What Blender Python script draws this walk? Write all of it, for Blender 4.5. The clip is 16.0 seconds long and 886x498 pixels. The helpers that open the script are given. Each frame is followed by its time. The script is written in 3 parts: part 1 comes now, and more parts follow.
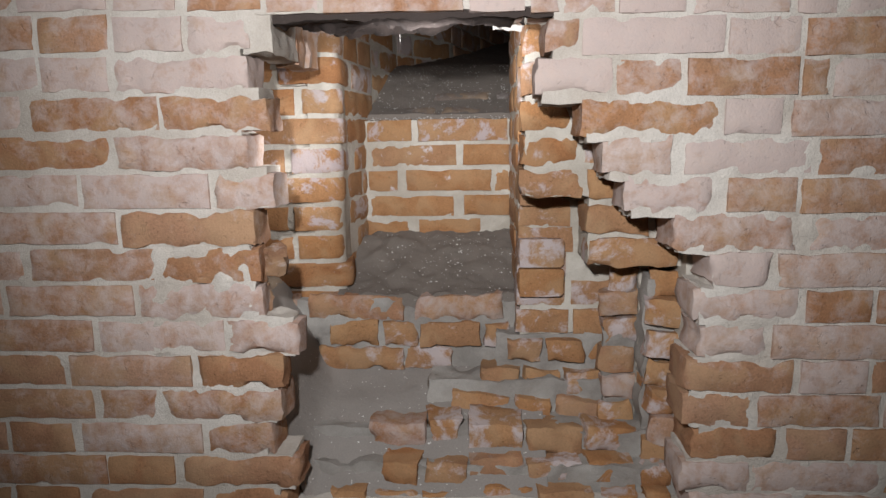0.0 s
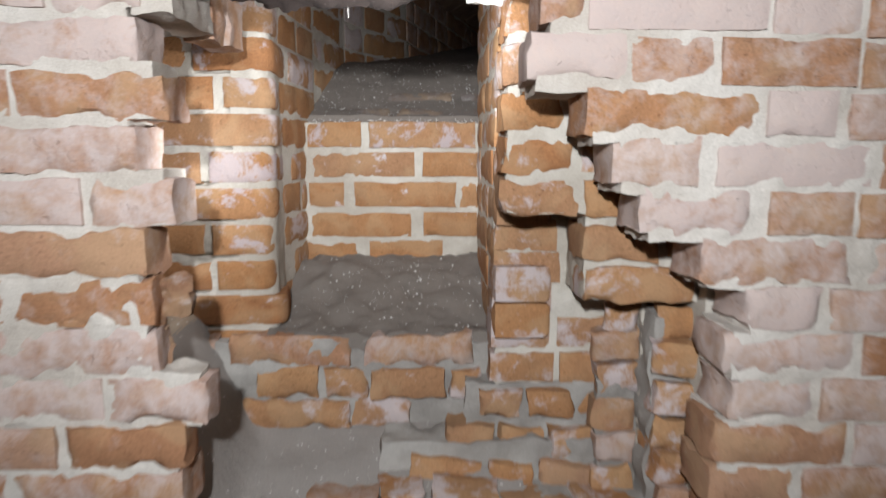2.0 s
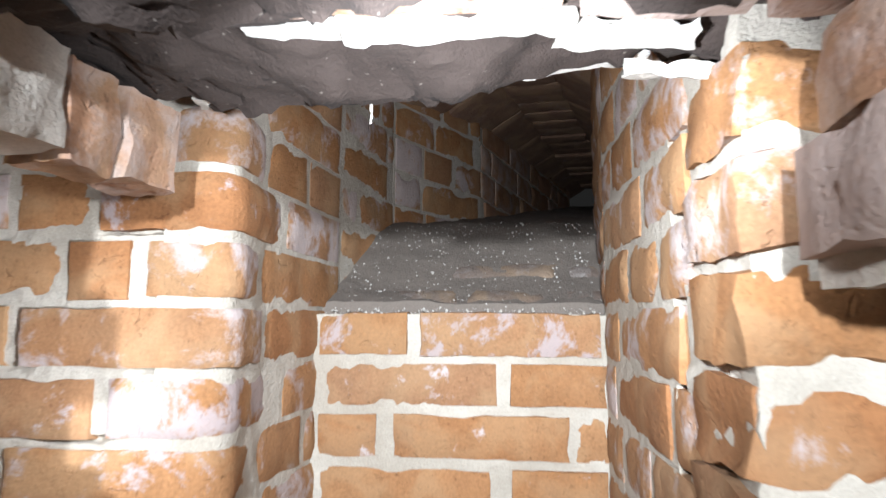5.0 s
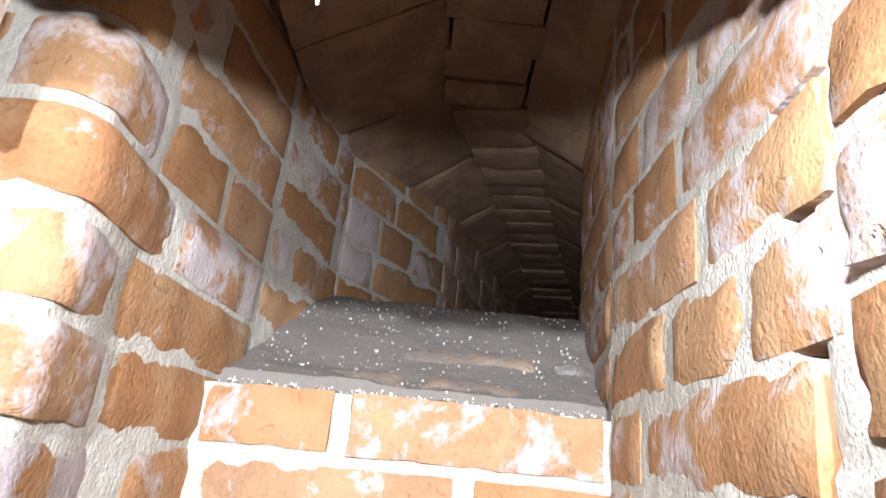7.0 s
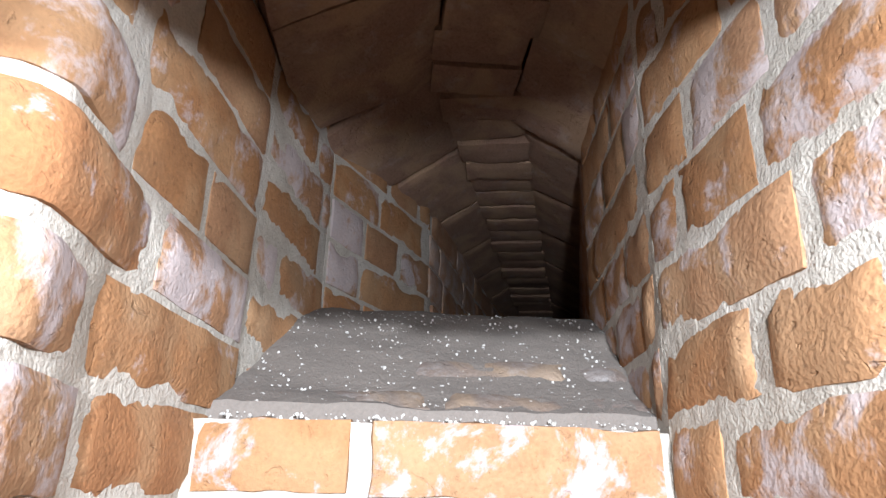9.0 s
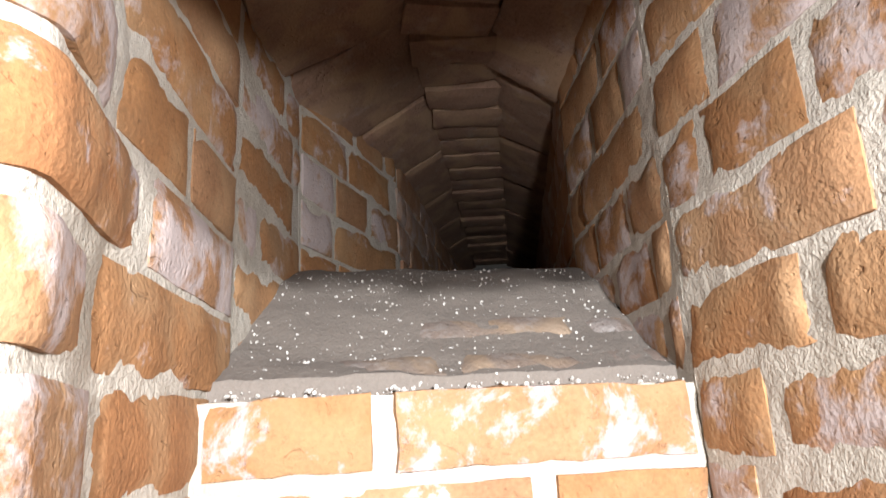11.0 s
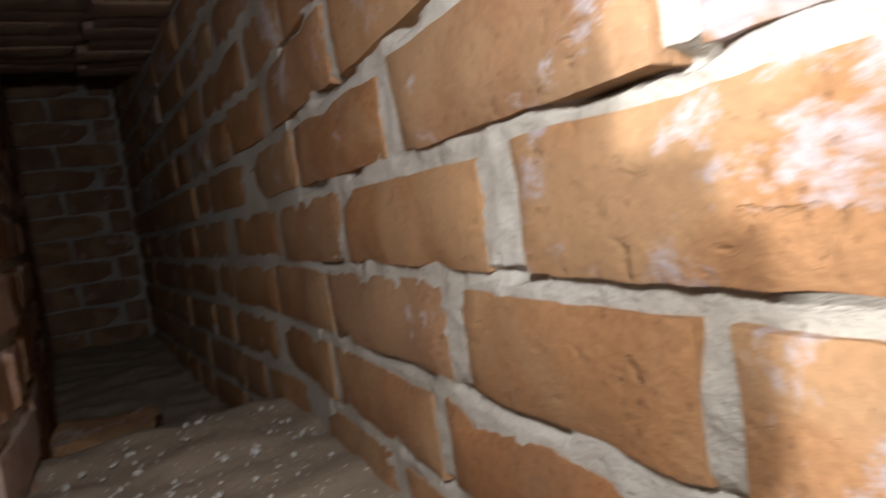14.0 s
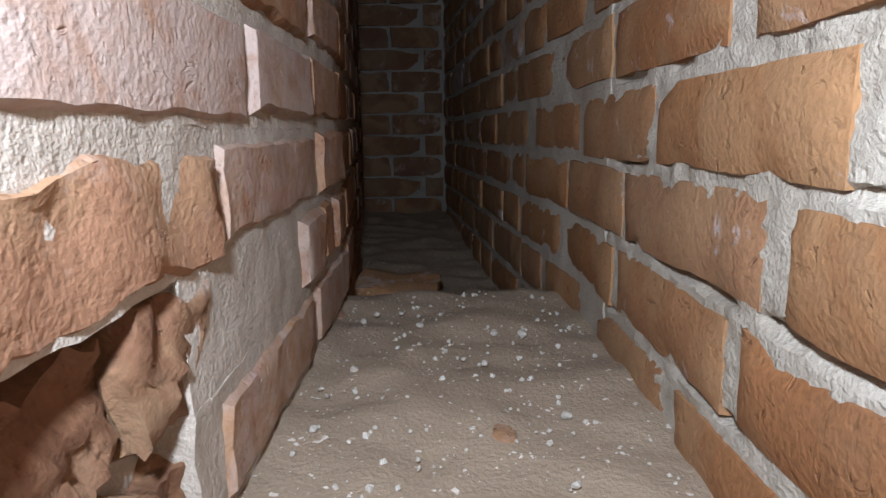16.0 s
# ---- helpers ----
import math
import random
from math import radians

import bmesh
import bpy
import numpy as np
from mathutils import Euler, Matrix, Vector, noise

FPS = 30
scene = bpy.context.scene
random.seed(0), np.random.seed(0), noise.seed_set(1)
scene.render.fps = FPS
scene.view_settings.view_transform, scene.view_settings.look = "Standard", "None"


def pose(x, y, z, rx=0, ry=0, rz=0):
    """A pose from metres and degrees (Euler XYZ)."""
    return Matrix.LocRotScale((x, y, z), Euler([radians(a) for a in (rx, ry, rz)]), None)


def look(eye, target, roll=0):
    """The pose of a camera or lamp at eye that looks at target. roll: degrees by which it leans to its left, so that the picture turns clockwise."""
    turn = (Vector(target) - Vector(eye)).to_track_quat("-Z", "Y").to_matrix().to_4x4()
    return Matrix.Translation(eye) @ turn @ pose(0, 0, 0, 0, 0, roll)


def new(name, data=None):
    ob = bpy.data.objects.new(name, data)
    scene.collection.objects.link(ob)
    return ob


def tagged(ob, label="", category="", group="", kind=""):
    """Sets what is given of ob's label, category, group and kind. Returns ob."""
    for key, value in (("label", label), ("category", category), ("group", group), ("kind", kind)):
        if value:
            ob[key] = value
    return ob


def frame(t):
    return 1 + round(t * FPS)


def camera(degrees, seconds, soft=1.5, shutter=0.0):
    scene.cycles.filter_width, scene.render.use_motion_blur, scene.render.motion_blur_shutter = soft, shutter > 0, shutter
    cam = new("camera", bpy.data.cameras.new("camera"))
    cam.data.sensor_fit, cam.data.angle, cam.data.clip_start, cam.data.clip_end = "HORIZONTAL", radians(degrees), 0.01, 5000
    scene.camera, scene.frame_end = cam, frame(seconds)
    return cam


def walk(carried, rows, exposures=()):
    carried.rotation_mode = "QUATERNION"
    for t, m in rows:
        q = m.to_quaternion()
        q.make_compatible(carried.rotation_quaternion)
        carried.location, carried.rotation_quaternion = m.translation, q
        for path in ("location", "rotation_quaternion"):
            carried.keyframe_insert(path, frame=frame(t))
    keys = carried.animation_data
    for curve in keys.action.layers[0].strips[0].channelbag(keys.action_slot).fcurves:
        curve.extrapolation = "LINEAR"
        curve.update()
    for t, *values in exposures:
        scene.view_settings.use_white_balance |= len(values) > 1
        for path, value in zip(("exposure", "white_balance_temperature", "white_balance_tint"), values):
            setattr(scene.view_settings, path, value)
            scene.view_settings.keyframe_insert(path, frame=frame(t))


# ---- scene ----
cam = camera(69.5, 16.0, soft=1.5, shutter=0.5)
PATH = [
    (0, (0.067, 0.088, 1.371), (-0.051, 2.053, 1.018), -1.0),
    (0.5, (0.055, 0.082, 1.373), (-0.057, 2.049, 1.029), -1.3),
    (1, (0.056, 0.101, 1.368), (-0.042, 2.068, 1.021), -2.0),
    (1.5, (0.053, 0.185, 1.361), (0.023, 2.154, 1.013), -2.2),
    (2, (0.033, 0.361, 1.34), (0.08, 2.339, 1.046), 0.0),
    (2.5, (0.013, 0.531, 1.344), (0.051, 2.53, 1.298), 1.0),
    (3, (-0.013, 0.594, 1.355), (-0.003, 2.594, 1.376), 1.4),
    (3.5, (0.018, 0.686, 1.378), (-0.068, 2.681, 1.492), 1.4),
    (4, (0.051, 0.77, 1.396), (-0.14, 2.758, 1.505), 0.0),
    (4.2, (0.046, 0.799, 1.403), (-0.168, 2.785, 1.509), -0.1),
    (6.3, (-0.041, 1.159, 1.363), (-0.036, 3.093, 1.875), 3.2),
    (6.5, (-0.033, 1.168, 1.346), (-0.038, 3.097, 1.876), 4.8),
    (7, (-0.018, 1.188, 1.348), (-0.046, 3.076, 2.007), 5.8),
    (7.5, (-0.016, 1.203, 1.365), (-0.008, 3.073, 2.075), 4.0),
    (8, (-0.032, 1.215, 1.377), (-0.057, 3.082, 2.094), 2.1),
    (8.5, (-0.055, 1.245, 1.373), (-0.044, 3.11, 2.095), 2.7),
    (8.7, (-0.064, 1.256, 1.367), (-0.006, 3.127, 2.073), 2.6),
    (11, (-0.137, 1.312, 1.387), (0.183, 3.215, 1.911), -3.1),
    (11.5, (-0.108, 1.294, 1.331), (-0.049, 3.277, 1.581), -4.0),
    (12, (-0.143, 1.309, 1.249), (-0.026, 3.294, 1.460), -6.5),
    (12.5, (-0.230, 1.362, 1.236), (-0.252, 3.346, 1.486), -7.3),
    (13, (-0.204, 1.370, 1.274), (-1.312, 3.021, 1.490), -9.2),
    (13.5, (-0.208, 1.380, 1.264), (-1.769, 2.621, 1.395), -8.2),
    (14, (-0.240, 1.397, 1.255), (-2.041, 2.256, 1.118), -8.0),
    (14.5, (-0.251, 1.399, 1.254), (-2.185, 1.904, 1.125), -5.7),
    (15, (-0.247, 1.383, 1.247), (-2.227, 1.546, 1.058), -2.9),
    (15.5, (-0.251, 1.382, 1.244), (-2.222, 1.385, 0.908), -1.0),
    (16, (-0.259, 1.389, 1.244), (-2.226, 1.399, 0.887), -0.7),
]
EXPOSURES = [  # seconds, stops, kelvin, tint
    (0.0, 0.65, 6100, 9), (1.5, 0.8, 6000, 8), (2.5, 1.15, 5800, 6), (3.5, 1.4, 5700, 5), (4.2, 1.4, 5700, 5), (6.3, 2.15, 5600, 6), (8.7, 2.3, 5500, 7), (11.0, 2.35, 6100, 9),
    (11.5, 2.0, 6100, 8), (12.0, 1.65, 5700, 7), (12.5, 1.5, 5400, 7), (13.0, 1.45, 5400, 7), (13.5, 1.35, 5500, 7), (14.0, 1.6, 6000, 8), (14.5, 1.95, 5500, 7), (15.0, 2.25, 5500, 7), (16.0, 2.35, 5400, 6)]
walk(cam, [(t, look(eye, target, roll)) for t, eye, target, roll in PATH], EXPOSURES)

# ---- light: the walker's torch, outside the hole and then held inside it ----
world = bpy.data.worlds.new("dark_cellar")
world.use_nodes = True
world.node_tree.nodes["Background"].inputs[0].default_value = (0.5, 0.45, 0.4, 1)
world.node_tree.nodes["Background"].inputs[1].default_value = 0.01
scene.world = world


def torch(name, place, aim, watts, size, cone, blend, colour):
    lamp = bpy.data.lights.new(name, "SPOT")
    lamp.energy, lamp.shadow_soft_size, lamp.color = watts, size, colour
    lamp.spot_size, lamp.spot_blend = radians(cone), blend
    ob = new(name, lamp)
    ob.matrix_world = look(place, aim)
    return ob


WARM = (1.0, 0.985, 0.975)
torch("torch_outside", (-0.06, 0.12, 1.58), (0.03, 1.3, 1.35), 53, 0.025, 115, 1.0, WARM)
torch("torch_in_hole", (-0.02, 1.178, 1.468), (0.0, 2.1, 1.66), 5.6, 0.014, 128, 0.9, WARM)
torch("torch_in_duct", (-0.215, 1.36, 1.365), (-1.0, 1.43, 1.17), 2.8, 0.016, 146, 1.0, WARM)


# ---- materials ----
def nodes_of(name):
    m = bpy.data.materials.new(name)
    m.use_nodes = True
    nt = m.node_tree
    return m, nt, nt.nodes["Principled BSDF"]


def node(nt, kind, **sets):
    n = nt.nodes.new(kind)
    for key, value in sets.items():
        if key in n.inputs:
            n.inputs[key].default_value = value
    return n


def ramp(nt, source, stops):
    r = nt.nodes.new("ShaderNodeValToRGB")
    e = r.color_ramp.elements
    while len(e) < len(stops):
        e.new(0.5)
    for i, (p, c) in enumerate(stops):
        e[i].position, e[i].color = p, (*c, 1)
    nt.links.new(source, r.inputs[0])
    return r.outputs[0]


def mix(nt, factor, a, b, blend="MIX"):
    n = nt.nodes.new("ShaderNodeMix")
    n.data_type, n.blend_type = "RGBA", blend
    for socket, v in ((n.inputs[0], factor), (n.inputs[6], a), (n.inputs[7], b)):
        if isinstance(v, (int, float)):
            socket.default_value = v
        elif isinstance(v, tuple):
            socket.default_value = (*v, 1)
        else:
            nt.links.new(v, socket)
    return n.outputs[2]


def math_node(nt, op, a, b=0.0, c=0.0):
    n = nt.nodes.new("ShaderNodeMath")
    n.operation = op
    for i, v in enumerate((a, b, c)):
        if isinstance(v, (int, float)):
            n.inputs[i].default_value = v
        else:
            nt.links.new(v, n.inputs[i])
    return n.outputs[0]


def noise_at(nt, vector, scale, detail=4.0, rough=0.55, distort=0.0):
    n = node(nt, "ShaderNodeTexNoise", Scale=scale, Detail=detail, Roughness=rough, Distortion=distort)
    nt.links.new(vector, n.inputs["Vector"])
    return n.outputs["Fac"]


def place_vector(nt, jump):
    """World place, moved on by each object's own random number, so that patches differ from piece to piece."""
    geo = nt.nodes.new("ShaderNodeNewGeometry")
    info = nt.nodes.new("ShaderNodeObjectInfo")
    add = nt.nodes.new("ShaderNodeVectorMath")
    add.operation = "MULTIPLY_ADD"
    nt.links.new(info.outputs["Random"], add.inputs[0])
    add.inputs[1].default_value = (jump, jump * 0.7, jump * 1.3)
    nt.links.new(geo.outputs["Position"], add.inputs[2])
    return add.outputs[0], info.outputs["Random"], geo.outputs["Position"]


def relief(nt, bsdf, heights, distance):
    last = None
    for height, strength in heights:
        b = node(nt, "ShaderNodeBump", Strength=strength, Distance=distance)
        nt.links.new(height, b.inputs["Height"])
        if last:
            nt.links.new(last, b.inputs["Normal"])
        last = b.outputs[0]
    nt.links.new(last, bsdf.inputs["Normal"])


def brick_material(name, clay, wash, wash_from, wash_to, pale, dirt=0.25, spread=0.2, low=0.0, scale=20):
    """Handmade clay brick: clay tones by piece, lime bloom and scum in patches, pits and grain."""
    m, nt, bsdf = nodes_of(name)
    v, rnd, flat = place_vector(nt, 13.0)
    base = ramp(nt, rnd, [(i / (len(clay) - 1), c) for i, c in enumerate(clay)])
    grain = noise_at(nt, v, 260, 3)
    mottle = noise_at(nt, v, 26, 5, 0.6)
    body = mix(nt, mottle, base, mix(nt, 0.55, base, (0.12, 0.055, 0.025)), "MIX")
    body = mix(nt, 0.6, body, mix(nt, grain, (0.2, 0.16, 0.13), (1.08, 1.02, 0.97)), "MULTIPLY")
    specks = ramp(nt, noise_at(nt, v, 165, 4, 0.65), [(0.30, (0.35, 0.3, 0.27)), (0.40, (1, 1, 1)), (0.64, (1, 1, 1)), (0.70, (1.3, 1.25, 1.2))])
    body = mix(nt, 0.6, body, specks, "MULTIPLY")
    burn = noise_at(nt, v, 11, 3, 0.5, 0.8)
    body = mix(nt, ramp(nt, burn, [(0.46, (0, 0, 0)), (0.60, (0.55, 0.55, 0.55))]), body, mix(nt, 0.6, body, (0.38, 0.255, 0.14)))
    soot = noise_at(nt, flat, 7, 6, 0.65)
    body = mix(nt, math_node(nt, "MULTIPLY", ramp(nt, soot, [(0.5, (0, 0, 0)), (0.72, (1, 1, 1))]), dirt), body, (0.2, 0.15, 0.1))
    patch = noise_at(nt, v, scale, 10, 0.7, 0.3)
    own = math_node(nt, "MULTIPLY_ADD", math_node(nt, "FRACT", math_node(nt, "MULTIPLY", rnd, 7.31)), spread, -0.5 * spread)
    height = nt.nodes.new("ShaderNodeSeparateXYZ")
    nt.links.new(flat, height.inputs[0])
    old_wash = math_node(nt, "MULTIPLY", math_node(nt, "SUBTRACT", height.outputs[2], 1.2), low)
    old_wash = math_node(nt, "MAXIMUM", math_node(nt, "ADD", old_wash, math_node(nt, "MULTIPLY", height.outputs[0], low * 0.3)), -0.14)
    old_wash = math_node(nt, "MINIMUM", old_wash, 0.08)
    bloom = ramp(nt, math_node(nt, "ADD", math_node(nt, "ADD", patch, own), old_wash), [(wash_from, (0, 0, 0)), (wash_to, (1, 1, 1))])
    scum = noise_at(nt, v, 70, 8, 0.78)
    white = mix(nt, scum, pale, tuple(0.6 * c for c in pale))
    bloom = math_node(nt, "MULTIPLY", bloom, math_node(nt, "MULTIPLY_ADD", scum, 0.5, wash - 0.2))
    nt.links.new(mix(nt, bloom, body, white), bsdf.inputs["Base Color"])
    bsdf.inputs["Roughness"].default_value = 0.92
    bsdf.inputs["Specular IOR Level"].default_value = 0.25
    pits = ramp(nt, noise_at(nt, v, 95, 3, 0.5), [(0.3, (0, 0, 0)), (0.42, (1, 1, 1))])
    scratch = noise_at(nt, v, 120, 6, 0.7, 0.6)
    crease = ramp(nt, noise_at(nt, v, 34, 4, 0.6, 1.6), [(0.30, (0, 0, 0)), (0.36, (1, 1, 1)), (0.66, (1, 1, 1)), (0.70, (0.4, 0.4, 0.4))])
    relief(nt, bsdf, [(mottle, 0.12), (pits, 0.2), (crease, 0.5), (scratch, 0.16), (grain, 0.3)], 0.004)
    return m


def mortar_material(name, light, dark):
    m, nt, bsdf = nodes_of(name)
    geo = nt.nodes.new("ShaderNodeNewGeometry")
    v = geo.outputs["Position"]
    lumps, grit = noise_at(nt, v, 60, 6, 0.65), noise_at(nt, v, 420, 3)
    stain = noise_at(nt, v, 6, 5)
    colour = mix(nt, ramp(nt, stain, [(0.4, (0, 0, 0)), (0.62, (1, 1, 1))]), light, dark)
    colour = mix(nt, 0.5, colour, mix(nt, grit, (0.3, 0.28, 0.26), (1, 1, 1)), "MULTIPLY")
    colour = mix(nt, 0.4, colour, mix(nt, lumps, (0.35, 0.33, 0.3), (1, 1, 1)), "MULTIPLY")
    nt.links.new(colour, bsdf.inputs["Base Color"])
    bsdf.inputs["Roughness"].default_value = 0.95
    bsdf.inputs["Specular IOR Level"].default_value = 0.2
    relief(nt, bsdf, [(lumps, 0.4), (noise_at(nt, v, 170, 4, 0.6), 0.35), (grit, 0.35)], 0.005)
    return m


def dust_material(name, tone, fleck, amount, rough=0.9):
    m, nt, bsdf = nodes_of(name)
    geo = nt.nodes.new("ShaderNodeNewGeometry")
    v = geo.outputs["Position"]
    big, fine = noise_at(nt, v, 9, 5), noise_at(nt, v, 330, 2)
    colour = mix(nt, big, tone, tuple(0.68 * c for c in tone))
    colour = mix(nt, 0.5, colour, mix(nt, fine, (0.4, 0.38, 0.36), (1, 1, 1)), "MULTIPLY")
    spots = ramp(nt, noise_at(nt, v, 150, 2, 0.4), [(1 - amount, (0, 0, 0)), (1.02 - amount, (1, 1, 1))])
    nt.links.new(mix(nt, spots, colour, fleck), bsdf.inputs["Base Color"])
    bsdf.inputs["Roughness"].default_value = rough
    relief(nt, bsdf, [(noise_at(nt, v, 70, 5), 0.5), (fine, 0.4)], 0.004)
    return m


ORANGE = [(0.42, 0.212, 0.088), (0.48, 0.253, 0.112), (0.42, 0.24, 0.132), (0.50, 0.28, 0.13), (0.39, 0.182, 0.075)]
ROSE = [(0.42, 0.24, 0.15), (0.47, 0.26, 0.15), (0.40, 0.20, 0.10), (0.50, 0.31, 0.21), (0.44, 0.22, 0.10)]
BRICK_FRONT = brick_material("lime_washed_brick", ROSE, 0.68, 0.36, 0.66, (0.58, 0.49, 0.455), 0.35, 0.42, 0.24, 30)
BRICK_IN = brick_material("orange_brick", ORANGE, 0.75, 0.53, 0.62, (0.54, 0.47, 0.46), 0.25, 0.2, 0.0, 13)
BRICK_LIMED = brick_material("limed_brick", ORANGE, 0.72, 0.50, 0.56, (0.47, 0.41, 0.415), 0.2, 0.1, 0.0, 13)
BRICK_DUCT = brick_material("plain_orange_brick", ORANGE, 0.8, 0.63, 0.70, (0.6, 0.54, 0.54), 0.3, 0.14)
BRICK_DULL = brick_material("dull_pale_brick", ROSE, 0.6, 0.46, 0.66, (0.5, 0.43, 0.4), 0.5)
BRICK_DARK = brick_material("rose_brown_brick", [(0.30, 0.19, 0.135), (0.36, 0.25, 0.20), (0.33, 0.20, 0.13), (0.34, 0.25, 0.22)], 0.5, 0.5, 0.72, (0.42, 0.36, 0.35), 0.4)
BRICK_DUSTY = brick_material("dusty_brick", [(0.23, 0.20, 0.18), (0.26, 0.23, 0.21)], 0.8, 0.5, 0.72, (0.42, 0.39, 0.37), 0.3)
# Red clay tones darkened to hold the cavity's shade and the duct end's dimness
BRICK_RED_SHADED = brick_material("shaded_red_brick", [(0.22, 0.115, 0.068), (0.27, 0.15, 0.09), (0.20, 0.12, 0.08)], 0.5, 0.6, 0.7, (0.5, 0.43, 0.39), 0.6)
MORTAR = mortar_material("lime_mortar", (0.65, 0.595, 0.515), (0.50, 0.445, 0.37))
MORTAR_FRONT = mortar_material("cream_lime_mortar", (0.69, 0.63, 0.56), (0.55, 0.485, 0.415))
MORTAR_DULL = mortar_material("grey_mortar", (0.46, 0.43, 0.39), (0.31, 0.28, 0.25))
DUST = dust_material("grey_dust", (0.205, 0.172, 0.145), (0.6, 0.57, 0.53), 0.29)
SAND = dust_material("sandy_dust", (0.44, 0.345, 0.25), (0.68, 0.63, 0.57), 0.31)
DUST_PALE = dust_material("pale_grey_dust", (0.30, 0.265, 0.235), (0.55, 0.52, 0.48), 0.28)
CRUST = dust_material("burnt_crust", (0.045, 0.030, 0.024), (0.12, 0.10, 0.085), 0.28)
LIME = mortar_material("lime_flake", (0.75, 0.72, 0.67), (0.6, 0.56, 0.5))
PLASTER = dust_material("cellar_plaster", (0.42, 0.37, 0.31), (0.5, 0.45, 0.4), 0.3)

# ---- building helpers ----
RNG = random.Random(7)


def mesh_of(name, bm, *materials, smooth=True):
    me = bpy.data.meshes.new(name)
    bmesh.ops.recalc_face_normals(bm, faces=bm.faces)
    bm.to_mesh(me)
    bm.free()
    for m in materials:
        me.materials.append(m)
    if smooth:
        me.shade_smooth()
        me.set_sharp_from_angle(angle=radians(48))
    return me


def part(name, bm, material, parent=None, label="", smooth=True):
    ob = new(name, mesh_of(name, bm, material, smooth=smooth))
    if parent:
        ob.parent = parent
    return tagged(ob, label)


def rough(p, scale, amount, seed=0.0):
    """A shift of that size which goes with the place, for worn and lumpy faces."""
    q = Vector(p) * scale + Vector((seed, seed * 1.7, seed * 0.3))
    return noise.noise_vector(q) * amount


def brick_mesh(length, height, depth, seed, wear=1.0, fine=0.012):
    """One hand-moulded brick: its face looks to -y, edges rounded and knocked about, face hollow and bumpy."""
    bm = bmesh.new()
    nx, nz = max(4, round(length / fine)), max(4, round(height / fine))
    grid = {}
    for j in range(nz + 1):
        for i in range(nx + 1):
            u, w = i / nx, j / nz
            x, z = (u - 0.5) * length, (w - 0.5) * height
            rim, rimz = min(u, 1 - u) * length / 0.013, min(w, 1 - w) * height / 0.011
            edge = min(1.0, rim, rimz)
            back = 0.0034 * min(wear, 1.4) * (1 - edge) ** 2
            d = rough((x, seed * 0.37, z), 28, 0.0022 * wear) + rough((x, seed * 1.3, z), 90, 0.0009)
            worn = max(0.0, rough((x, seed * 2.1, z), 22, 1.0).x - 0.15)
            side = worn * 0.009 * wear * (1 - edge)
            x -= math.copysign(side, x) if rim < 1 else 0
            z -= math.copysign(side, z) if rimz < 1 else 0
            wave = rough((x, seed * 0.9, 0.3 * z), 24, 0.0014 * wear)
            grid[i, j] = bm.verts.new((x + wave.x * (2 * abs(u - 0.5)), back + side * 0.8 + d.y, z + wave.z * (2 * abs(w - 0.5))))
    for j in range(nz):
        for i in range(nx):
            bm.faces.new((grid[i, j], grid[i + 1, j], grid[i + 1, j + 1], grid[i, j + 1]))
    loop = [grid[i, 0] for i in range(nx + 1)] + [grid[nx, j] for j in range(1, nz + 1)]
    loop += [grid[i, nz] for i in range(nx - 1, -1, -1)] + [grid[0, j] for j in range(nz - 1, 0, -1)]
    previous = loop
    rings = [(0.012, -0.0008), (depth * 0.5, -0.001), (depth - 0.008, 0.0), (depth, 0.005)]
    if wear > 1.5:  # knocked about by the breaking of the wall
        rings[1:2] = [(depth * f, -0.001) for f in (0.28, 0.42, 0.56, 0.7)]
    for y, inset in rings:
        ring = []
        for v in loop:
            q = v.co
            n = rough((q.x, y, q.z + seed), 40, 0.0022)
            ring.append(bm.verts.new((q.x * (1 - inset * 2 / length) + n.x, y + n.y, q.z * (1 - inset * 2 / height) + n.z)))
        for a in range(len(loop)):
            b = (a + 1) % len(loop)
            bm.faces.new((previous[a], previous[b], ring[b], ring[a]))
        previous = ring
    keys = [(i, 0) for i in range(nx + 1)] + [(nx, j) for j in range(1, nz + 1)]
    keys += [(i, nz) for i in range(nx - 1, -1, -1)] + [(0, j) for j in range(nz - 1, 0, -1)]
    rear = dict(zip(keys, previous))
    for j in range(1, nz):
        for i in range(1, nx):
            q = grid[i, j].co
            rear[i, j] = bm.verts.new((q.x * 0.97, depth + rough((q.x, seed * 0.7, q.z), 30, 0.002).y, q.z * 0.9))
    for j in range(nz):
        for i in range(nx):
            bm.faces.new((rear[i, j], rear[i, j + 1], rear[i + 1, j + 1], rear[i + 1, j]))
    if wear > 1.5:
        for v in bm.verts:
            hurt = min(1.0, max(2 * abs(v.co.x) / length, 2 * abs(v.co.z) / height, v.co.y / 0.05)) ** 3
            v.co += rough(v.co, 24, 0.0055 * hurt, seed * 1.9) + rough(v.co, 75, 0.0035 * hurt, seed)
    return bm


POOL = {}


